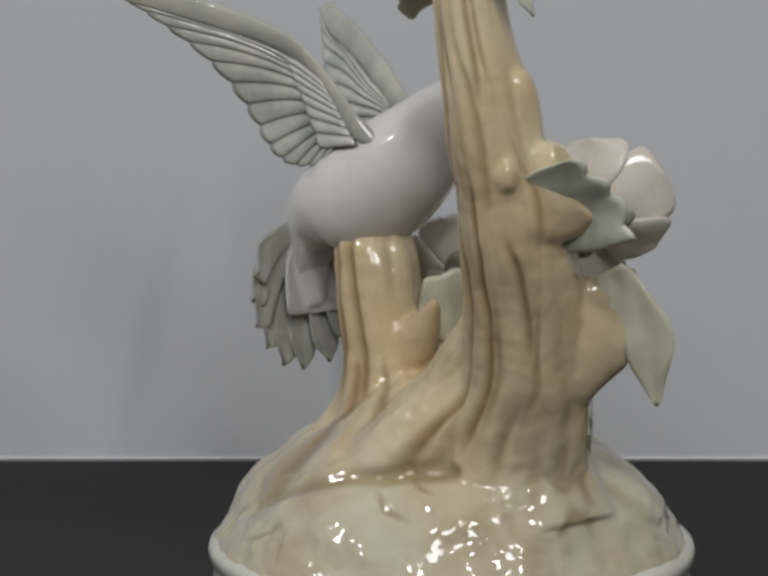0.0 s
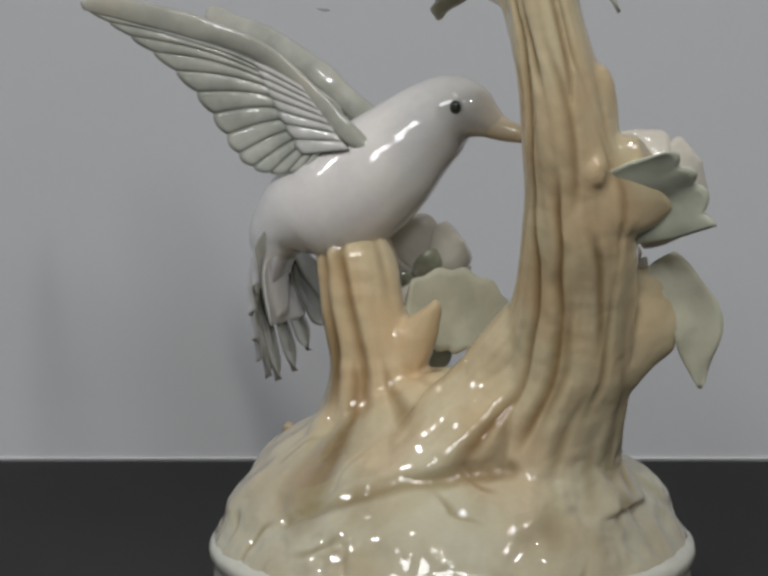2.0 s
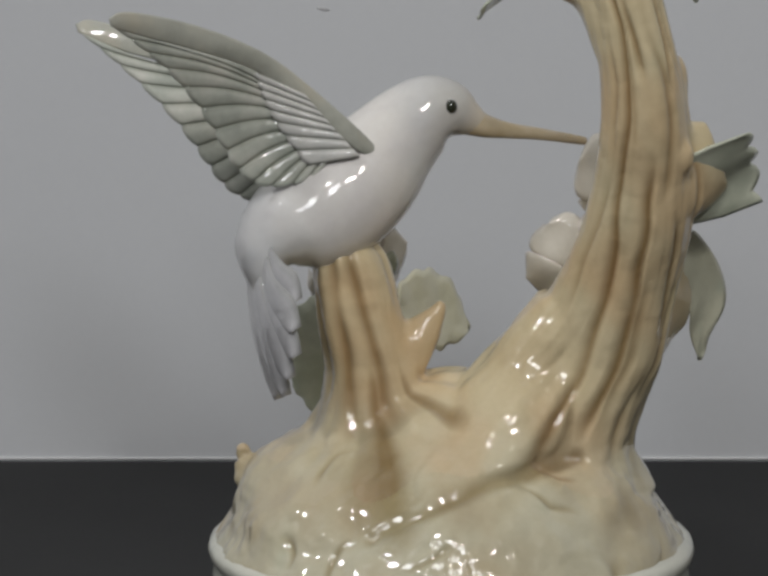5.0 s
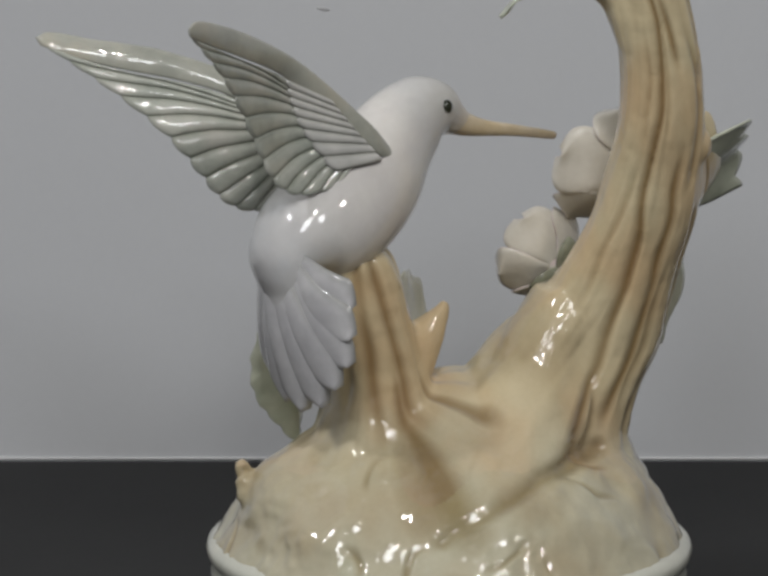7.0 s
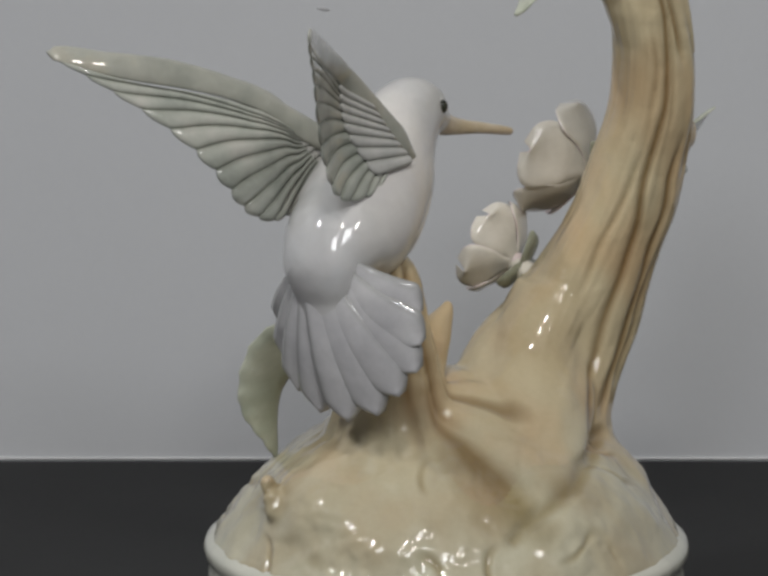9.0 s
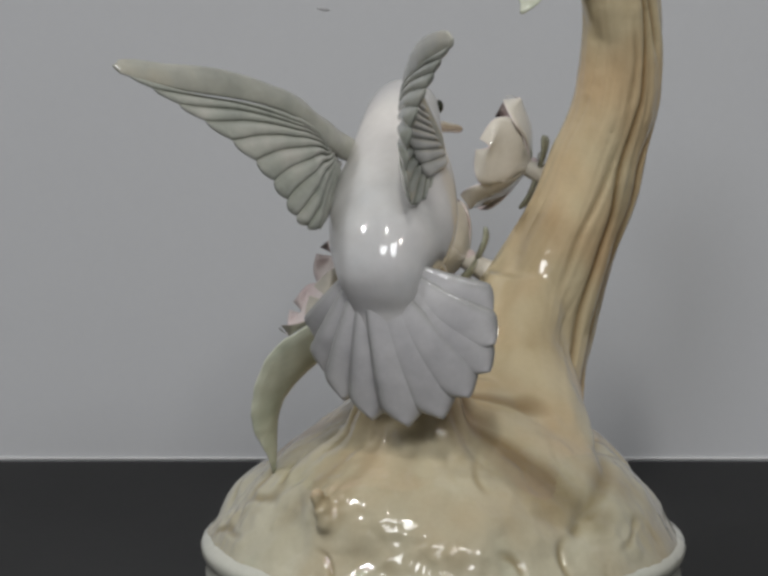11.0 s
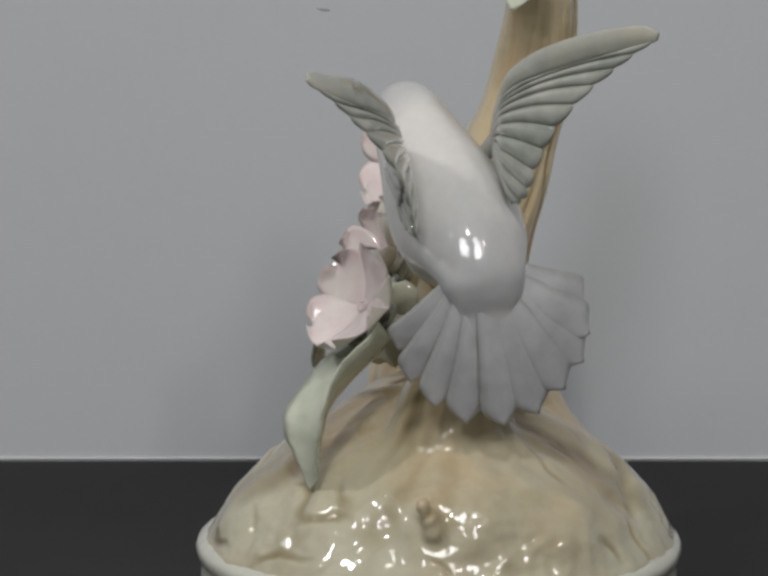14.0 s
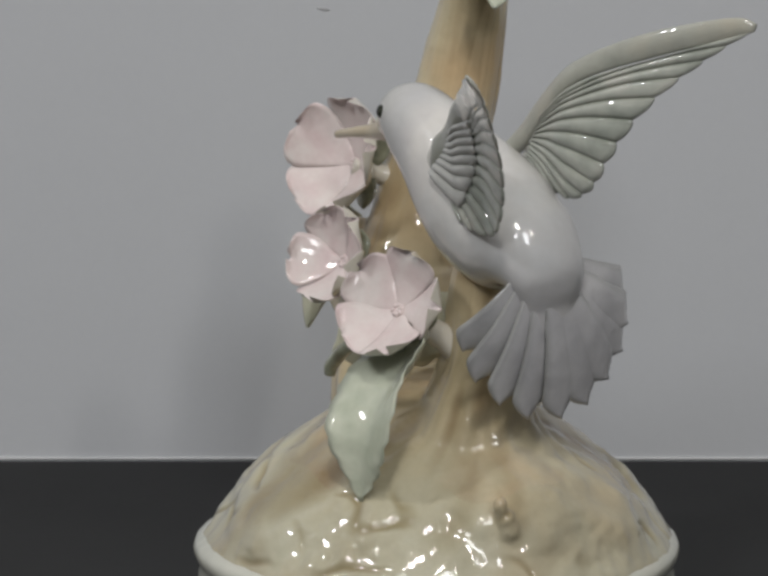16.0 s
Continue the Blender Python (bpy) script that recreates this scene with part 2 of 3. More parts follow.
def box(bm, x0, y0, z0, x1, y1, z1):
    m = Matrix.Translation(((x0 + x1) / 2, (y0 + y1) / 2, (z0 + z1) / 2)) @ Matrix.Diagonal((x1 - x0, y1 - y0, z1 - z0, 1))
    bmesh.ops.create_cube(bm, size=1, matrix=m)
    return bm


# ---- the room ----
def build_room():
    back = 0.1456
    for name, b, mat in (
        ("wall_north", (-1.7, back, -0.75, 1.7, back + 0.1, 1.65), M_WALL),
        ("wall_south", (-1.7, -2.5, -0.75, 1.7, -2.4, 1.65), M_ROOM),
        ("wall_west", (-1.8, -2.4, -0.75, -1.7, back, 1.65), M_ROOM),
        ("wall_east", (1.7, -2.4, -0.75, 1.8, back, 1.65), M_ROOM),
        ("floor", (-1.8, -2.5, -0.85, 1.8, back + 0.1, -0.75), M_FLOOR),
        ("ceiling", (-1.8, -2.5, 1.65, 1.8, back + 0.1, 1.75), M_ROOM),
    ):
        tagged(part(name, box(bmesh.new(), *b), mat, smooth=False), kind="structure")
    # added pale strip, imitates a bright halo along the wall's foot
    tagged(part("edge_halo", box(bmesh.new(), -1.7, back - 0.0005, 0.0, 1.7, back + 0.002, 0.0005), M_EDGE_HALO, smooth=False), kind="structure")
    bm = bmesh.new()
    bmesh.ops.create_uvsphere(bm, u_segments=14, v_segments=8, radius=1, matrix=Matrix.Translation((-0.0274, back, 0.1146)) @ Matrix.Rotation(0.2, 4, "Y") @ Matrix.Diagonal((0.0017, 0.0002, 0.0005, 1)))
    tagged(part("wall_mark", bm, M_MARK), kind="structure")


def build_table():
    table = tagged(new("table"), "matt black table pushed against the grey wall", "table")
    bm = box(bmesh.new(), -0.75, -0.62, -0.03, 0.75, 0.1451, 0.0)
    bmesh.ops.bevel(bm, geom=list(bm.edges), offset=0.002, segments=2, affect="EDGES")
    part("tabletop", bm, M_TABLE, table)
    for x in (-0.70, 0.70):
        for y in (-0.57, 0.09):
            part("leg", box(bmesh.new(), x - 0.025, y - 0.025, -0.75, x + 0.025, y + 0.025, -0.03), M_TABLE, table)


build_room()
build_table()

# ---- the figurine ----
figurine = tagged(new("figurine"), "glazed porcelain hummingbird figurine on a round base, slowly turning", "figurine")
figurine.matrix_world = pose(0, 0, LIFT)

# rings of the leaning trunk, from the ground up: x, y, z, rx, ry
TRUNK = [(10, -16, -41, 26, 25), (12, -18, -32, 18.5, 18.5), (14, -20.5, -22, 15.8, 17.5), (15.5, -24.8, -13, 13.4, 17), (15.5, -29.5, -4, 12.6, 14.5),
         (15, -34, 5, 12, 12.4), (13.5, -38.5, 15, 11.4, 11), (11.9, -41.1, 25, 10.6, 10), (9, -43.2, 35, 9.8, 8.9),
         (7, -43.5, 45, 8.8, 8.4), (4.8, -42.5, 55, 7.6, 8.0), (3.5, -41, 64, 7.2, 7.6), (2.5, -39, 74, 7, 7.4)]
STUMP = [(-7, 8, -41, 27, 25), (-8, 9, -31, 18.5, 17), (-9.5, 10, -24, 13, 12.5), (-11, 10.5, -15, 9.8, 9.8), (-13, 12, -5, 8.8, 8.8), (-13.8, 13.3, 3, 8.4, 8.4), (-14.4, 14, 8, 7.4, 7.4), (-14.5, 14.5, 12, 4.5, 4.5)]
MOUND = [(40, -56), (48.9, -54.5), (49.2, -53), (47.6, -50.5), (45.4, -47.5), (41.4, -42), (36.4, -37), (30, -31.8), (23, -26.5), (15, -21), (7, -18), (1, -17)]


def smooth01(x):
    x = min(1.0, max(0.0, x))
    return x * x * (3 - 2 * x)


def flute(w, u):
    """Broad soft flutes of a trunk."""
    x, y = math.cos(w), math.sin(w)
    return 0.9 * noise.noise((x * 1.3 + 3, y * 1.3, u * 1.4)) + 0.35 * noise.noise((x * 2.0, y * 2.0, u * 5))


# bearings (degrees) of the bark's long lines, their depth and half width
TRUNK_LINES = ((172, 0.6, 3), (-162, 1.0, 4), (-151, 0.5, 3), (-137, 1.0, 4), (-117, 0.7, 5), (-93, 0.9, 3.5), (-79, 0.7, 3), (-50, 0.4, 6), (-22, 0.3, 7))
STUMP_LINES = ((-175, 1.0, 7), (-137, 0.9, 7), (-104, 0.4, 6), (-62, 0.5, 7), (-20, 0.4, 8), (40, 0.5, 8), (100, 0.5, 8), (155, 0.6, 8))


def groove(w, z, seed, lines):
    """Depth, 0 to 1, of the bark's long lines at an angle and a height (millimetres)."""
    deep = 0.0
    for i, (at, amp, wide) in enumerate(lines):
        way = at + 22 * noise.noise((seed + i * 3.7, 0.4, z * 0.03)) + 7 * noise.noise((seed + i * 2.1, 5.2, z * 0.09))
        da = (math.degrees(w) - way + 180) % 360 - 180
        run = 0.12 + 0.88 * smooth01(0.55 + 2.0 * noise.noise((i * 5.3, seed, z * 0.04 + 2)))
        side = wide if da > 0 else wide * 1.7
        deep = max(deep, amp * run * math.exp(-(da / side) ** 2))
    x, y = math.cos(w), math.sin(w)
    b = noise.noise((x * 3.0, y * 3.0 + seed, z * 0.026 + 5))
    return max(deep, 0.14 * smooth01(1 - abs(b) * 4.5))


# the fold where the trunk's root meets the ground: bearing (degrees), height
CREASE = [Vector((w * 0.55, z, 0)) for w, z in ((-163, -43), (-158, -40.3), (-142, -36.5), (-126, -33.5), (-105, -32), (-88, -31))]


def crease_way(p, way):
    """Distance of a point from a bent line, millimetres."""
    best = 1e9
    for a, b in zip(way, way[1:]):
        d = b - a
        f = min(1.0, max(0.0, (p - a).dot(d) / d.length_squared))
        best = min(best, (p - a - d * f).length)
    return best


def mound_bm(bm, cx, cy):
    prof = spline([(r, z, 0) for r, z in MOUND], 46)
    seg = 120
    rows = []
    for r, z, _ in prof:
        row = []
        for k in range(seg):
            w = 2 * math.pi * k / seg
            q = Vector((math.cos(w) * r, math.sin(w) * r, z))
            body = smooth01((-20 - z) / 8) * smooth01((z + 53) / 6)
            # swellings of the ground
            g = 0.0
            for az, wide, amp, mid, tall in ((131, 20, 6.5, -34, 9), (-80, 15, 4.0, -36, 8), (-18, 16, 3.0, -41, 8), (55, 14, 2.0, -42, 8), (160, 14, 2.5, -42, 8), (-140, 18, 2.0, -42, 9)):
                da = (math.degrees(w) - az + 180) % 360 - 180
                g += amp * math.exp(-(da / wide) ** 2 - ((z - mid) / tall) ** 2)
            g += body * (1.3 * noise.noise(q * 0.075) + 0.7 * noise.noise(q * 0.17 + Vector((9, 0, 0))))
            row.append(bm.verts.new(((cx + math.cos(w) * (r + g)) * MM, (cy + math.sin(w) * (r + g)) * MM, z * MM)))
        rows.append(row)
    for a, b in zip(rows, rows[1:]):
        for k in range(seg):
            bm.faces.new((a[k], a[(k + 1) % seg], b[(k + 1) % seg], b[k]))
    bm.faces.new(rows[0][::-1])
    bm.faces.new(rows[-1])


def build_body():
    """Mound, trunk and stump, fired as one piece: blended together, then parted again."""
    bm = loft(TRUNK, 90, 96, flute, level=True)
    loft(STUMP, 50, 72, lambda w, u: 1.7 * flute(w + 1, u), level=True, bm=bm)
    mound_bm(bm, 1.4, -0.7)
    # stub of a branch below the hanging leaf, the snag on the stump, a root that runs out
    loft([(14, -24, -18, 11, 11), (20.5, -28.5, -10, 10.5, 10.5), (26, -32, -4.2, 7, 10.5), (30.5, -34.8, -1.0, 4, 10), (34.5, -36.6, 0.2, 1.8, 8.4), (37.5, -37.4, 0, 0.5, 5)], 20, 28, bm=bm)
    loft([(10, -40, 17, 9, 9), (15.5, -43.5, 23, 8, 9), (20, -47, 27, 5.5, 10.5), (24, -50.5, 29.5, 3, 8.5)], 16, 24, bm=bm)
    # the raised strip of bark that ends in a ledge, and a knot
    loft([(11.8, -46.6, 49.5, 2.6, 2.6), (12.8, -46, 46, 3.8, 3.8), (13.8, -45, 38, 4.2, 4.2), (14.6, -44, 30, 4.2, 4.2), (15, -42, 22, 3, 3)], 16, 20, bm=bm)
    ball((10.8, -51, 30.5), 2.4, bm, 12, (1, 1, 1.5))
    loft([(-9, 8, -21, 6, 6), (-6.5, 5.5, -14, 5.6, 5.2), (-4.2, 2.5, -9, 4.2, 4.0), (-2.3, -0.2, -4.5, 2.0, 2.0), (-1.7, -0.8, -2.2, 1.0, 1.0)], 14, 16, bm=bm)
    loft([(19, -34, 8, 4, 4), (15.5, -28, -5, 9, 8), (8, -19, -18, 14.5, 10), (-4, -15.5, -27.5, 15, 9), (-18, -15, -37, 13, 6.5), (-33, -16, -46.5, 10, 3)], 24, 28, bm=bm)
    ball((0, -2, -27.5), 11, bm, 20)
    loft([(13, -25, 0, 9, 9), (9, -21.5, -7, 9.5, 9.5), (5, -18.5, -14, 9.8, 9.8), (-2, -16, -25, 14, 13), (-8, -15, -36, 16, 14), (-10, -15, -42, 17, 14)], 26, 32, level=True, bm=bm)
    loft([(4.5, -41.5, 52, 6.5, 6.5), (2, -35, 62.5, 4.8, 4.8), (-3, -25, 66, 2.2, 3.2)], 14, 18, bm=bm)
    for k in range(7):
        w = 0.9 * k + 0.5
        loft([(-9 + 6 * math.cos(w), 10 + 6 * math.sin(w), -19, 3, 3), (-9 + 15 * math.cos(w), 10 + 15 * math.sin(w), -31.5, 2.6, 2.6), (-8 + 25 * math.cos(w + 0.12), 9 + 25 * math.sin(w + 0.12), -42, 1.5, 1.5)], 12, 12, bm=bm)
    for c, r in (((-21.4, 36.6, -35.6), 2.0), ((-23.0, 35.2, -41), 2.3), ((-22.4, 36, -38.2), 2.1), ((38, -14, -41), 2.2)):
        ball(c, r, bm, 14)
    for f in bm.faces:
        f.smooth = True
    bmesh.ops.recalc_face_normals(bm, faces=bm.faces)
    me = bpy.data.meshes.new("body")
    bm.to_mesh(me)
    bm.free()
    ob = new("body", me)
    r = ob.modifiers.new("blend", "REMESH")
    r.mode, r.voxel_size, r.use_smooth_shade = "VOXEL", 0.00052, True
    s = ob.modifiers.new("soften", "SMOOTH")
    s.factor, s.iterations = 0.5, 18
    full = bpy.data.meshes.new_from_object(ob.evaluated_get(bpy.context.evaluated_depsgraph_get()))
    bpy.data.objects.remove(ob)
    n = len(full.vertices)
    V = np.empty(n * 3)
    full.vertices.foreach_get("co", V)
    V = V.reshape(-1, 3) / MM
    # uneven modelling of the clay
    N = np.empty(n * 3)
    full.vertices.foreach_get("normal", N)
    N = N.reshape(-1, 3)
    tl, sl = spline([t[:3] for t in TRUNK], 60), spline([t[:3] for t in STUMP], 40)
    paint = np.zeros(n)
    for i, p in enumerate(V):
        q = Vector(p)
        low = smooth01((-24 - p[2]) / 14)
        a = (np.interp(p[2], tl[:, 2], tl[:, 0]), np.interp(p[2], tl[:, 2], tl[:, 1]))
        b = (np.interp(p[2], sl[:, 2], sl[:, 0]), np.interp(p[2], sl[:, 2], sl[:, 1]))
        da, db = math.hypot(p[0] - a[0], p[1] - a[1]), math.hypot(p[0] - b[0], p[1] - b[1])
        share = smooth01(0.5 + (db - da) / 14)
        wt, ws = math.atan2(p[1] - a[1], p[0] - a[0]), math.atan2(p[1] - b[1], p[0] - b[0])
        g = (groove(wt, p[2], 3.0, TRUNK_LINES) * share + groove(ws, p[2], 11.0, STUMP_LINES) * (1 - share)) * (1 - 0.75 * low)
        part_of = smooth01(2.2 * noise.noise(q * 0.06 + Vector((5, 1, 3))) + 0.1)
        crack = smooth01(1 - abs(noise.noise(q * 0.085 + Vector((0, 4, 0)))) * 7) * low * part_of
        moss = max(0.0, noise.noise(q * 0.055 + Vector((2, 0, 8))) + 0.15)
        run = [noise.noise((math.cos(w) * 3.2 + k, math.sin(w) * 3.2, p[2] * 0.045)) for w, k in ((wt, 3.0), (ws, 11.0))]
        drip = smooth01((-8 - p[2]) / 12) * smooth01((p[2] + 50) / 10) * (run[0] * share + run[1] * (1 - share))
        bead = smooth01((-12 - p[2]) / 14) * max(0.0, noise.noise(q * 0.30 + Vector((0, 7, 1))) - 0.12)
        fold = math.exp(-(crease_way(Vector((math.degrees(math.atan2(p[1], p[0])) * 0.55, p[2], 0)), CREASE) / 1.3) ** 2) if p[2] < -8 and math.hypot(p[0], p[1]) > 15 else 0.0
        d = 0.9 * drip + 0.3 * bead - 1.15 * g - 0.6 * crack - 1.3 * fold + low * (0.45 * noise.noise(q * 0.16) + 0.55 * moss * noise.noise(q * 0.42)) + 0.14 * (1 - share) * smooth01((p[2] + 34) / 8) * noise.noise((p[0] * 0.13, p[1] * 0.13, p[2] * 0.36)) + 0.06 * noise.noise(q * 0.4)
        V[i] = p + N[i] * d
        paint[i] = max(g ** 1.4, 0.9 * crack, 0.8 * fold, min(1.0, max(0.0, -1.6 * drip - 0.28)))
    polys = [tuple(p.vertices) for p in full.polygons]
    C = np.array([V[list(p)].mean(0) for p in polys])
    dt = np.sqrt(((C[:, None] - tl[None]) ** 2).sum(2)).min(1)
    ds = np.sqrt(((C[:, None] - sl[None]) ** 2).sum(2)).min(1)
    edge = -33 + 3 * np.sin(np.arctan2(C[:, 1], C[:, 0]) * 5) + 2 * np.sin(np.arctan2(C[:, 1], C[:, 0]) * 9)
    kind = np.where(C[:, 2] < edge, 0, np.where(dt < ds, 1, 2))
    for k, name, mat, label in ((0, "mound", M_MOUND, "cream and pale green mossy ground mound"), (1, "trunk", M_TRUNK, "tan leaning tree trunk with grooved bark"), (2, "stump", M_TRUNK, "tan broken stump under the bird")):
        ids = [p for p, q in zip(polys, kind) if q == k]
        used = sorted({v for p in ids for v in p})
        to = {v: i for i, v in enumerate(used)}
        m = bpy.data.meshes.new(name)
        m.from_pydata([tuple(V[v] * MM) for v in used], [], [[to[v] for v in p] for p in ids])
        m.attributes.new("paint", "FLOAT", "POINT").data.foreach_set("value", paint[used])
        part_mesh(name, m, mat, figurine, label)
    bpy.data.meshes.remove(full)


build_body()
part("base_rim", revolve([(44, -70), (48.6, -69.6), (49.3, -68.5), (49.8, -62), (49.6, -58.5), (49.1, -57.2), (49.9, -56.2), (50.5, -55), (50.6, -53.8), (50.0, -52.6), (48.6, -51.8), (46, -51.5), (30, -54)], 128, 1.7, -0.7), M_RIM, figurine, "pale grey-green glazed rim of the round base")


# ---- the bird, in its own space: x forwards, y to its left, z up ----
BIRD = Matrix.Rotation(radians(-40.95), 4, "Z")


def bird_part(name, bm, mat, parent, label=""):
    bm.transform(BIRD)
    return part(name, bm, mat, parent, label)


def melted(bm, voxel, times):
    """The closed bodies of a bmesh run together into one soft skin."""
    me = bpy.data.meshes.new("soft")
    bmesh.ops.recalc_face_normals(bm, faces=bm.faces)
    bm.to_mesh(me)
    bm.free()
    ob = new("soft", me)
    r = ob.modifiers.new("blend", "REMESH")
    r.mode, r.voxel_size, r.use_smooth_shade = "VOXEL", voxel, True
    k = ob.modifiers.new("soften", "SMOOTH")
    k.factor, k.iterations = 0.5, times
    full = bpy.data.meshes.new_from_object(ob.evaluated_get(bpy.context.evaluated_depsgraph_get()))
    bpy.data.objects.remove(ob)
    out = bmesh.new()
    out.from_mesh(full)
    bpy.data.meshes.remove(full)
    bpy.data.meshes.remove(me)
    return out


def build_bird():
    bm = loft([(-35.6, 0.1, -8, 2.4, 0.4), (-36.4, 0.3, -4.5, 4.0, 0.8), (-37.2, 0.5, -1, 5.4, 1.5), (-37.9, 0.7, 2.5, 6.4, 2.8), (-37.7, 0.9, 6, 7.9, 5.0), (-36.4, 1.4, 9.5, 9.2, 7.2), (-32.3, 2, 13.2, 11.2, 9.9), (-27, 2.6, 15.4, 12.5, 12.1), (-21, 3.8, 19.3, 12.6, 12.7), (-15, 5, 24.1, 11.4, 11.8),
                                 (-9.4, 6.6, 29.6, 9.4, 9.9), (-5, 7.6, 33.3, 8.2, 8.8), (-1, 8, 35.4, 7.4, 7.9), (3, 8, 35.5, 6.0, 6.3), (6.5, 7.9, 34, 3.9, 3.9), (9.5, 7.8, 32.6, 2.3, 2.4)], 64, 40)
    blade([(-38.0, 0.9, 11), (-39.5, 0.6, 4), (-38.7, 0.0, -2), (-36.4, -0.5, -10)], (0, 1, 0), lambda u: 6.0 + 4.0 * u, lambda u, v: 2.6 * v * v, 2.2, 30, 24, bm=bm)
    body = bird_part("bird_body", melted(bm, 0.00045, 22), M_BIRD, figurine, "white and lilac-grey glazed hummingbird body")
    bird_part("beak", loft([(6.5, 7.9, 33.6, 3.3, 3.2), (10.5, 7.8, 32.2, 2.3, 2.4), (15, 7.6, 31.3, 1.6, 1.7), (22, 7.2, 30.4, 1.2, 1.25), (30.4, 6.4, 29.0, 0.9, 0.9), (31.2, 6.3, 28.8, 0.3, 0.3)], 26, 18), M_BEAK, body, "long thin ochre beak")
    for s, y in ((-1, 1.8), (1, 14.2)):
        eye = bird_part("eye", ball((1.7, y, 37.2), 1.25, None, 18, (1, 0.8, 1.15)), M_EYE, body, "shiny black bead eye")
        bird_part("eye_ring", ball((1.6, y - s * 0.45, 37.2), 1.6, None, 18, (1, 0.45, 1.1)), M_RING, body)
    LEAD_S, LEAD_Z = (-70, -61, -50, -38.5, -30, -22, -16.5, -13.6), (59, 57.6, 53.6, 48.4, 42.8, 36.6, 31.8, 28.4)
    TRAIL_S, TRAIL_Z = (-69.3, -63.6, -57.5, -51.5, -46.8, -42.8, -37.5, -31), (57, 51.9, 45.9, 38.9, 32, 26, 22.8, 23.4)
    # wings: side-view places (forwards, up), bent outwards towards the tip
    for side in (-1, 1):
        out, drop, mid = (21.8, 0.0, 4.6) if side < 0 else (30.0, 7.0, 4.8)

        def at(s, z, rise=0.0, side=side, out=out, drop=drop, mid=mid):
            k = max(0.0, (-36 - s) / 33)
            cup = 2.2 * max(0.0, 1 - ((z - 36) / 13) ** 2) * max(0.0, 1 - k)
            lat = 12.4 + 0.14 * (s + 18) - 3.2 * smooth01((s + 21) / 8) - cup + out * k ** 1.35
            lift = 0.0
            if side > 0:
                # this wing's leading edge is swung further out
                top, bot = np.interp(s, LEAD_S, LEAD_Z), np.interp(s, TRAIL_S, TRAIL_Z)
                fore = min(1.1, max(0.0, (z - bot) / max(3.0, top - bot)))
                lat += fore * np.interp(s, (-70, -61, -50, -38, -31, -24, -17), (2, 4.6, 7.7, 8, 5.5, 2.2, 0.5))
                lift = fore * np.interp(s, (-70, -61, -50, -38, -31, -24, -17), (0, 0.3, 2, 2.4, 3.6, 2.5, 2))
            else:
                lift = 1.7 * max(0.0, 1 - ((s + 42) / 27) ** 2) * min(1.0, max(0.0, (z - 25) / 20))
            low = (1.5 + 4.2 * min(1.0, max(0.0, (-16 - s) / 12)) + 1.3 * k) if drop else 0.0
            return (s - (1.0 * k if side > 0 else 0), mid + side * (lat + rise), z - low + lift)

        front = [(-13.6, 28.4), (-16.5, 31.8), (-22, 36.6), (-30, 42.8), (-38.5, 48.4), (-50, 53.6), (-61, 57.6), (-67.5, 59.4), (-70.2, 58.6)]
        under = [(-13.8, 28.0), (-18, 29), (-24, 33.4), (-31, 38.6), (-40, 44.6), (-54, 50.2), (-61, 53), (-66.5, 55.4), (-69.8, 57.0)]
        wing = bird_part("wing", strip(at, front, under, 40, 10, 0.7, 0.0, 1.2), M_LEAD, figurine, "raised grey-green wing with ribbed feathers")
        # inner ends of the long feathers
        bases = spline([(-29, 37.6, 0), (-27, 35, 0), (-24.5, 32, 0), (-21, 28.5, 0)], 14)
        tips = spline([(-69.3, 57.0, 0), (-63.6, 51.9, 0), (-57.5, 45.9, 0), (-51.5, 38.9, 0), (-46.8, 32, 0), (-42.8, 26, 0), (-37.5, 22.8, 0), (-31, 23.4, 0), (-26.5, 25.5, 0)], 14)

        def line(k, sag=1.3):
            if k == 0:
                return [(-29, 37.6), (-40, 44.4), (-56, 50.7), (-69.3, 57.0)]
            b, t = bases[k], tips[k]
            return [(b[0] + (t[0] - b[0]) * f, b[1] + (t[1] - b[1]) * f + sag * math.sin(f * math.pi)) for f in (0, 0.33, 0.67, 1)]

        for i in range(13):
            bird_part("feather", strip(at, line(i), line(i + 1), 18, 7, 0.55, -0.2, 1.0, 1.0), M_FEATHER, wing)
        cb = spline([(-29.5, 40.2, 0), (-26, 36.3, 0), (-22.5, 32.6, 0), (-18.5, 28.5, 0)], 9)
        ct = spline([(-39.5, 44.2, 0), (-37.6, 39.6, 0), (-34.6, 34, 0), (-29, 26.8, 0)], 9)
        for i in range(8):
            one, two = ([tuple((cb[k] + (ct[k] - cb[k]) * f)[:2]) for f in (0, 0.5, 1)] for k in (i, i + 1))
            bird_part("covert_feather", strip(at, one, two, 10, 6, 0.5, 0.55, 0.7, 0.9), M_COVERT, wing)

    # the fanned tail
    tail = bird_part("tail", loft([(-34.5, 1.4, 9, 6.0, 2.0), (-35.8, 0.5, 4, 6, 1.5), (-36.6, 0.2, -0.5, 4.5, 0.6), (-36.9, 0.0, -3.5, 1.5, 0.2)], 14, 24), M_TAIL, figurine, "fanned lilac-grey tail with scalloped feather ends")
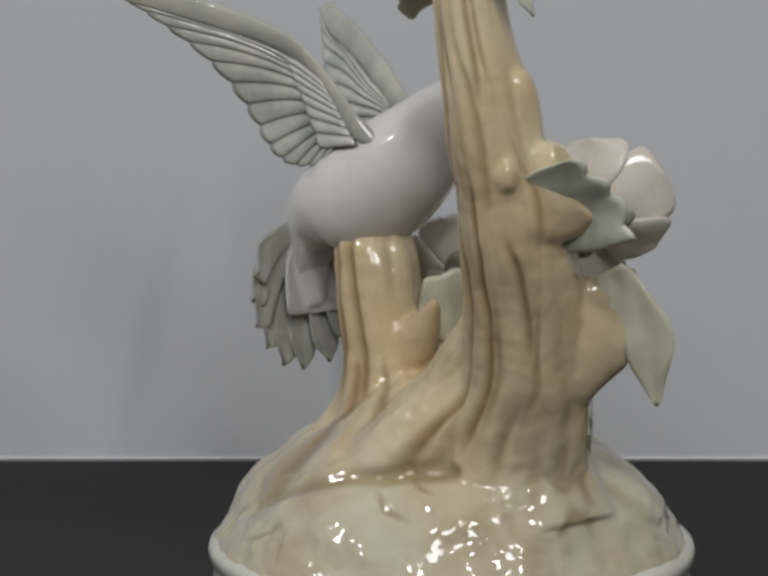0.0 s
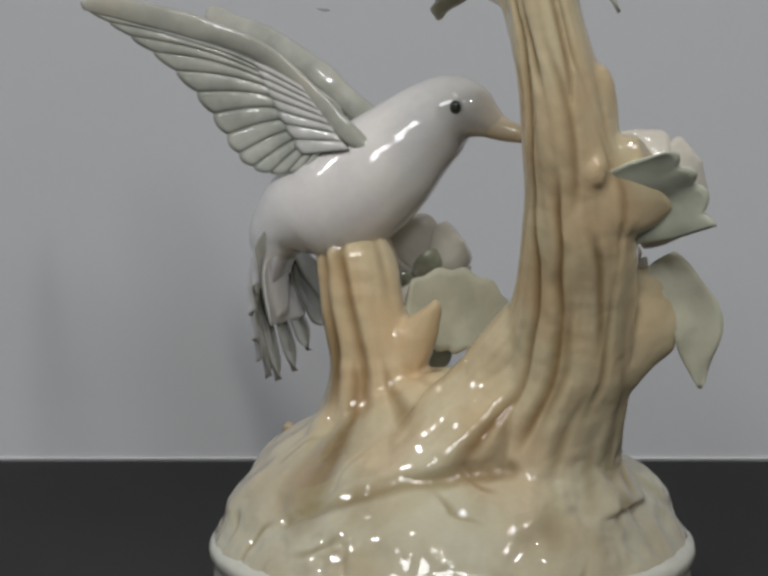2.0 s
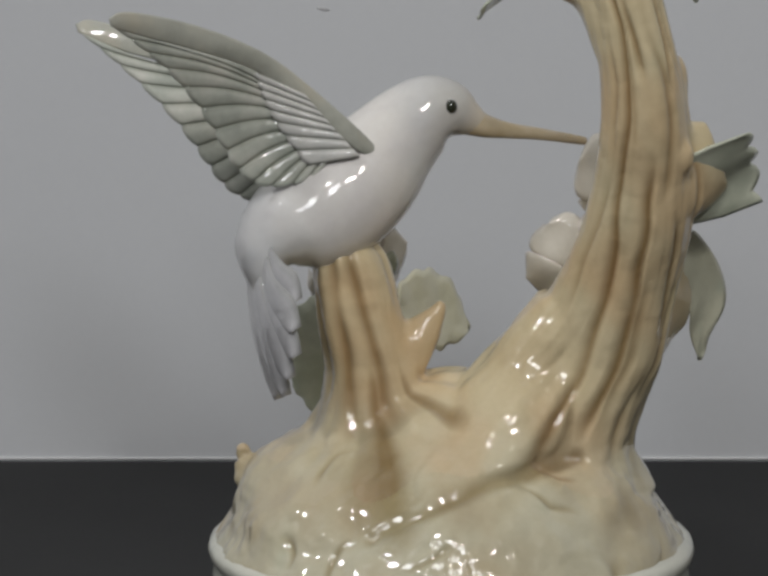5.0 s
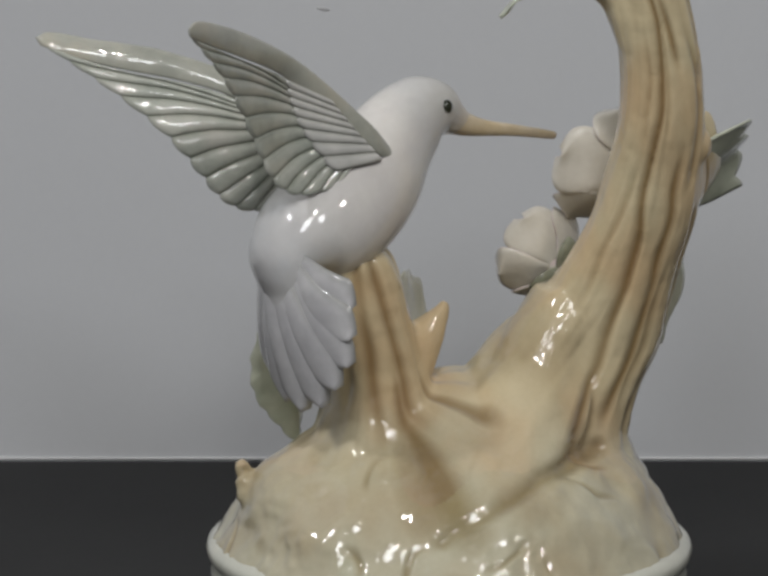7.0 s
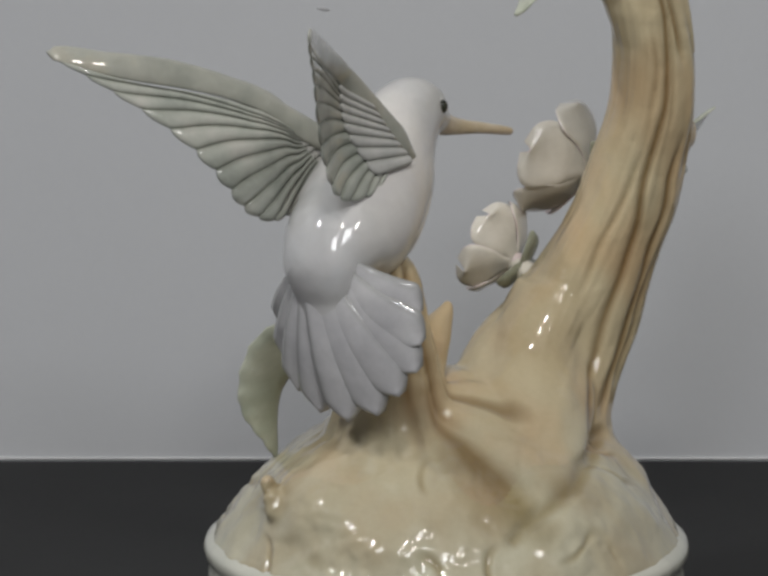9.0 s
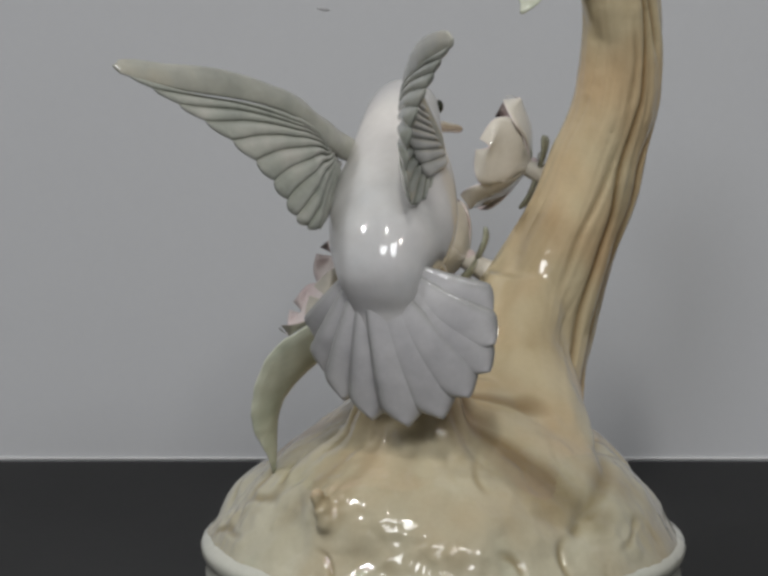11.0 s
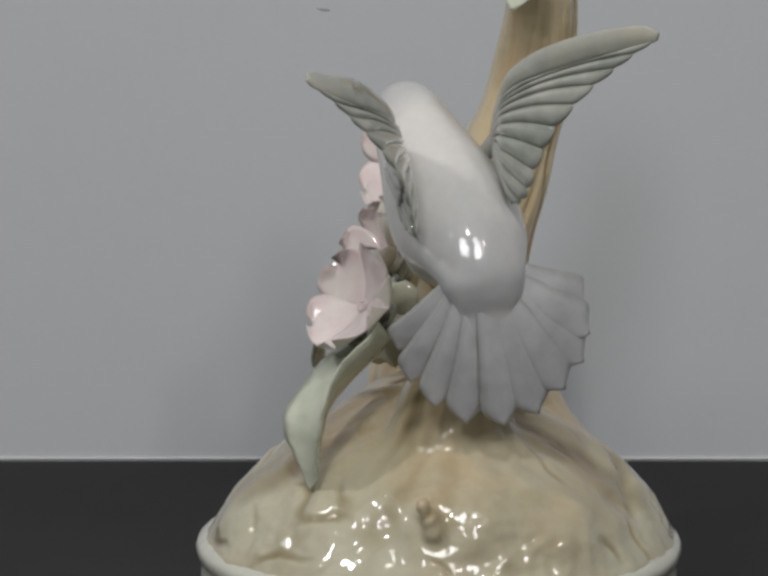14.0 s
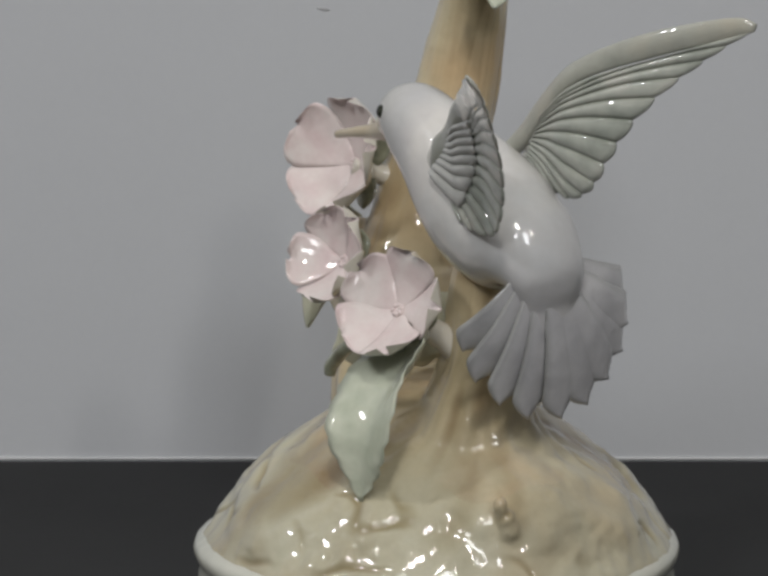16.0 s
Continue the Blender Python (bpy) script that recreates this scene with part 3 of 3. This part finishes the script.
    fan = [(-33.2, -20.2, 2), (-33.4, -21, -3.6), (-33.4, -20, -9.2), (-33.8, -16.2, -14.4), (-34.2, -11, -19), (-34.6, -4.2, -21), (-34.2, 3.4, -20.4), (-33.2, 9.6, -17), (-31.5, 14, -12.2), (-30, 16, -6)]
    for i, t in enumerate(fan):
        a = (i - 4.5) / 4.5
        b = (-40.4 + 3.4 * abs(a), 0.7 + 7.2 * a, 5.5 + (3.5 if a < 0 else 1.0) * a * a)
        m = ((b[0] + t[0]) / 2 - 1.1, (b[1] + t[1]) / 2, (b[2] + t[2]) / 2)
        side_way = Vector((t[0] - b[0], t[1] - b[1], t[2] - b[2])).cross(Vector((1, 0, 0)))
        off = 0.25 * (i % 2)
        pts = [(p[0] - off, p[1], p[2]) for p in (b, m, t)]
        bm = blade(pts, side_way, lambda u: (2.2 + 3.3 * u) * max(0.10, 1 - max(0, (u - 0.80) / 0.21) ** 1.7), lambda u, v: 0.8 * (1 - v * v) * u - 0.75 * v * (0.3 + 0.7 * u), 1.0, 24, 10)
        bird_part("tail_feather", bm, (M_TAIL, M_FEATHER), tail)


build_bird()


# ---- leaves and blossoms ----
def leaf(base, tip, side, width, bend=(0, 0, 0), fold=1.2, teeth=7, parent=None, label="", name="leaf", thick=1.1, shape=0.9, mat=None, point=0.75):
    b, t = Vector(base), Vector(tip)
    mid = (b + t) / 2 + Vector(bend)
    bm = blade([b, mid, t], side, lambda u: width * math.sin(math.pi * min(1, (0.12 + 0.88 * u)) ** shape) ** point + 0.25, lambda u, v: fold * (1 - u ** 3) * abs(v) ** 1.3 + 0.35 * math.sin(u * 17 + v * 3) * abs(v), thick, 26, 10,
               lambda u, s: 0.45 * math.sin(u * teeth * 2 * math.pi + s))
    return part(name, bm, mat or M_LEAF, parent or figurine, label)


def flower(centre, facing, radius, spin, cups, label):
    """Five broad petals round a small heart. facing: the way that the blossom looks."""
    f = Vector(facing).normalized()
    turn = f.to_track_quat("Z", "Y").to_matrix().to_4x4()
    base = Matrix.Translation(Vector(centre) * MM) @ turn
    bm = ball((0, 0, -0.6), 2.0, None, 14, (1, 1, 0.8))
    for k in range(9):
        w = k * 2.4
        ball((1.0 * math.cos(w), 1.0 * math.sin(w), 0.7 + 0.1 * (k % 3)), 0.55, bm, 8)
    bm.transform(base)
    heart = part("flower", bm, M_PETAL, figurine, label)
    for k, cup in enumerate(cups):
        a = radians(spin) + 2 * math.pi * k / len(cups)
        d, s = Vector((math.cos(a), math.sin(a), 0)), Vector((-math.sin(a), math.cos(a), 0))
        up = Vector((0, 0, 1))
        pts = [d * 0.6, d * radius * 0.5 + up * cup * 0.35, d * radius * 0.85 + up * cup * 0.9, d * radius + up * cup * 1.05]
        bm = blade(pts, s, lambda u: radius * (0.13 + 0.43 * smooth01(u / 0.6)) * math.sqrt(max(0.02, 1 - max(0, (u - 0.52) / 0.485) ** 2.3)), lambda u, v: (1.1 * u ** 4 - 1.1 * (1 - u) + 1.8) * v * v * u + (0.45 if k % 2 else -0.3) * u + 0.35 * math.sin(v * 3 + u * 3 + k * 1.9) * u, 1.0, 16, 12, lambda u, e: 0.22 * math.sin(u * 13 + k * 2.3 + e) * u * (1 - u) * 4)
        bm.transform(base)
        part("petal", bm, (M_PETAL, M_PETAL_BACK), heart)
    for k in range(3):
        a = radians(spin + 40 + 120 * k)
        d, s = Vector((math.cos(a), math.sin(a), 0)), Vector((-math.sin(a), math.cos(a), 0))
        bm = blade([Vector((0, 0, -2.4)) + d, d * radius * 0.5 + Vector((0, 0, -2.2)), d * radius * 0.72 + Vector((0, 0, -1.0))], s, lambda u: 2.7 * math.sin(math.pi * (0.25 + 0.72 * u)) + 0.2, None, 1.4, 10, 6)
        bm.transform(base)
        part("sepal", bm, M_SEPAL, heart, "dark green-brown sepal")
    return heart


def stalk(rings):
    return part("stalk", loft(rings, 14, 14), M_PETAL_BACK, figurine, "short cream glazed stalk")


flower((28.2, -32.4, 20.2), (0.46, 0.82, 0.30), 13.6, 12, (8.8, 6, 8.2, 6.6, 9), "pale pink five-petalled blossom beside the beak")
flower((26, -16.6, 1.4), (0.50, 0.78, 0.42), 10.8, 50, (6.6, 4.4, 6, 4.2, 5.6), "small pale pink cupped blossom on the trunk")
flower((3, 22.6, -1), (0.30, 0.84, 0.46), 11.6, 75, (4.5, 3, 4, 4.8, 3.4), "pale pink open blossom beside the stump")
stalk([(13, -37, 14, 4, 4), (22, -35, 17.5, 2.6, 2.6), (29, -31.4, 20, 1.8, 1.8)])
stalk([(14, -28, -8, 5, 5), (21, -21.5, -2.5, 3.0, 3.0), (26.2, -16.4, 0.8, 2.0, 2.0)])
stalk([(-9, 13, -12, 3.5, 3.5), (-3, 17, -6, 2.6, 2.6), (4, 22, -2.5, 1.6, 1.6)])

leaf((-2, 21.5, -7), (7.4, 34.6, -37.3), (-0.82, 0.3, 0.45), 10.4, (2.2, 5.6, 1.0), 5.0, 9, shape=0.78, point=1.0, label="pale green serrated leaf hanging down to the mound")
leaf((-5, 9, -5), (21, 9.5, -13), (0.2, 0.1, 1), 8.6, (1, 1, 1.5), 0.8, 5, label="broad cream-green leaf between stump and trunk", mat=M_LEAF_PALE)
leaf((31, -37, 10), (40.7, -35.8, -17), (0.85, -0.3, 0.42), 5.0, (2.6, -1.8, 1.4), 1.0, 2, label="cream-green sickle-shaped leaf hanging from the trunk", mat=M_LEAF_PALE)
fin = blade([(13, -40, 19), (20, -47, 23.2), (28, -53.5, 27.5)], (-0.3, -0.45, 0.84), lambda u: 6.5 + 3.8 * min(1, 1.5 * u) ** 0.8, lambda u, v: 2.6 * v * v * u + 0.4 * math.sin(5 * v), 2.2, 18, 28, jag=lambda v: 2.2 * abs(math.sin(5.2 * v + 0.6)) + 1.5 * (1 - v * v))
part("leaf", fin, M_LEAF, figurine, "green cupped jagged leaf on the trunk")
leaf((-0.5, -30, 65), (-7.3, -13.7, 56.6), (1, 0.35, 0), 5.2, (-1.0, 2, 2.5), 0.8, 4, label="green leaf arching from the trunk's top")
leaf((5, -44, 66), (15.4, -50.5, 60.3), (0.5, 0.8, 0), 4.2, (2, -1.2, 3.5), 0.8, 3, label="small green leaf curling from the trunk's top")
part("twig", loft([(2, 22, -8, 1.4, 1.4), (12, 24, -8, 1.3, 1.3), (18, 19, -13, 1.5, 1.5), (19, 18, -15.5, 1.2, 1.2)], 14, 12), M_SEPAL, figurine, "dark curled twig end")


# ---- what moves ----
def motions():
    walk(figurine, [(t, pose(0, 0, LIFT, 0, 0, RATE * t)) for t in (0, 2, 4, 6, 8, 10, 12, 14, 16)])


motions()
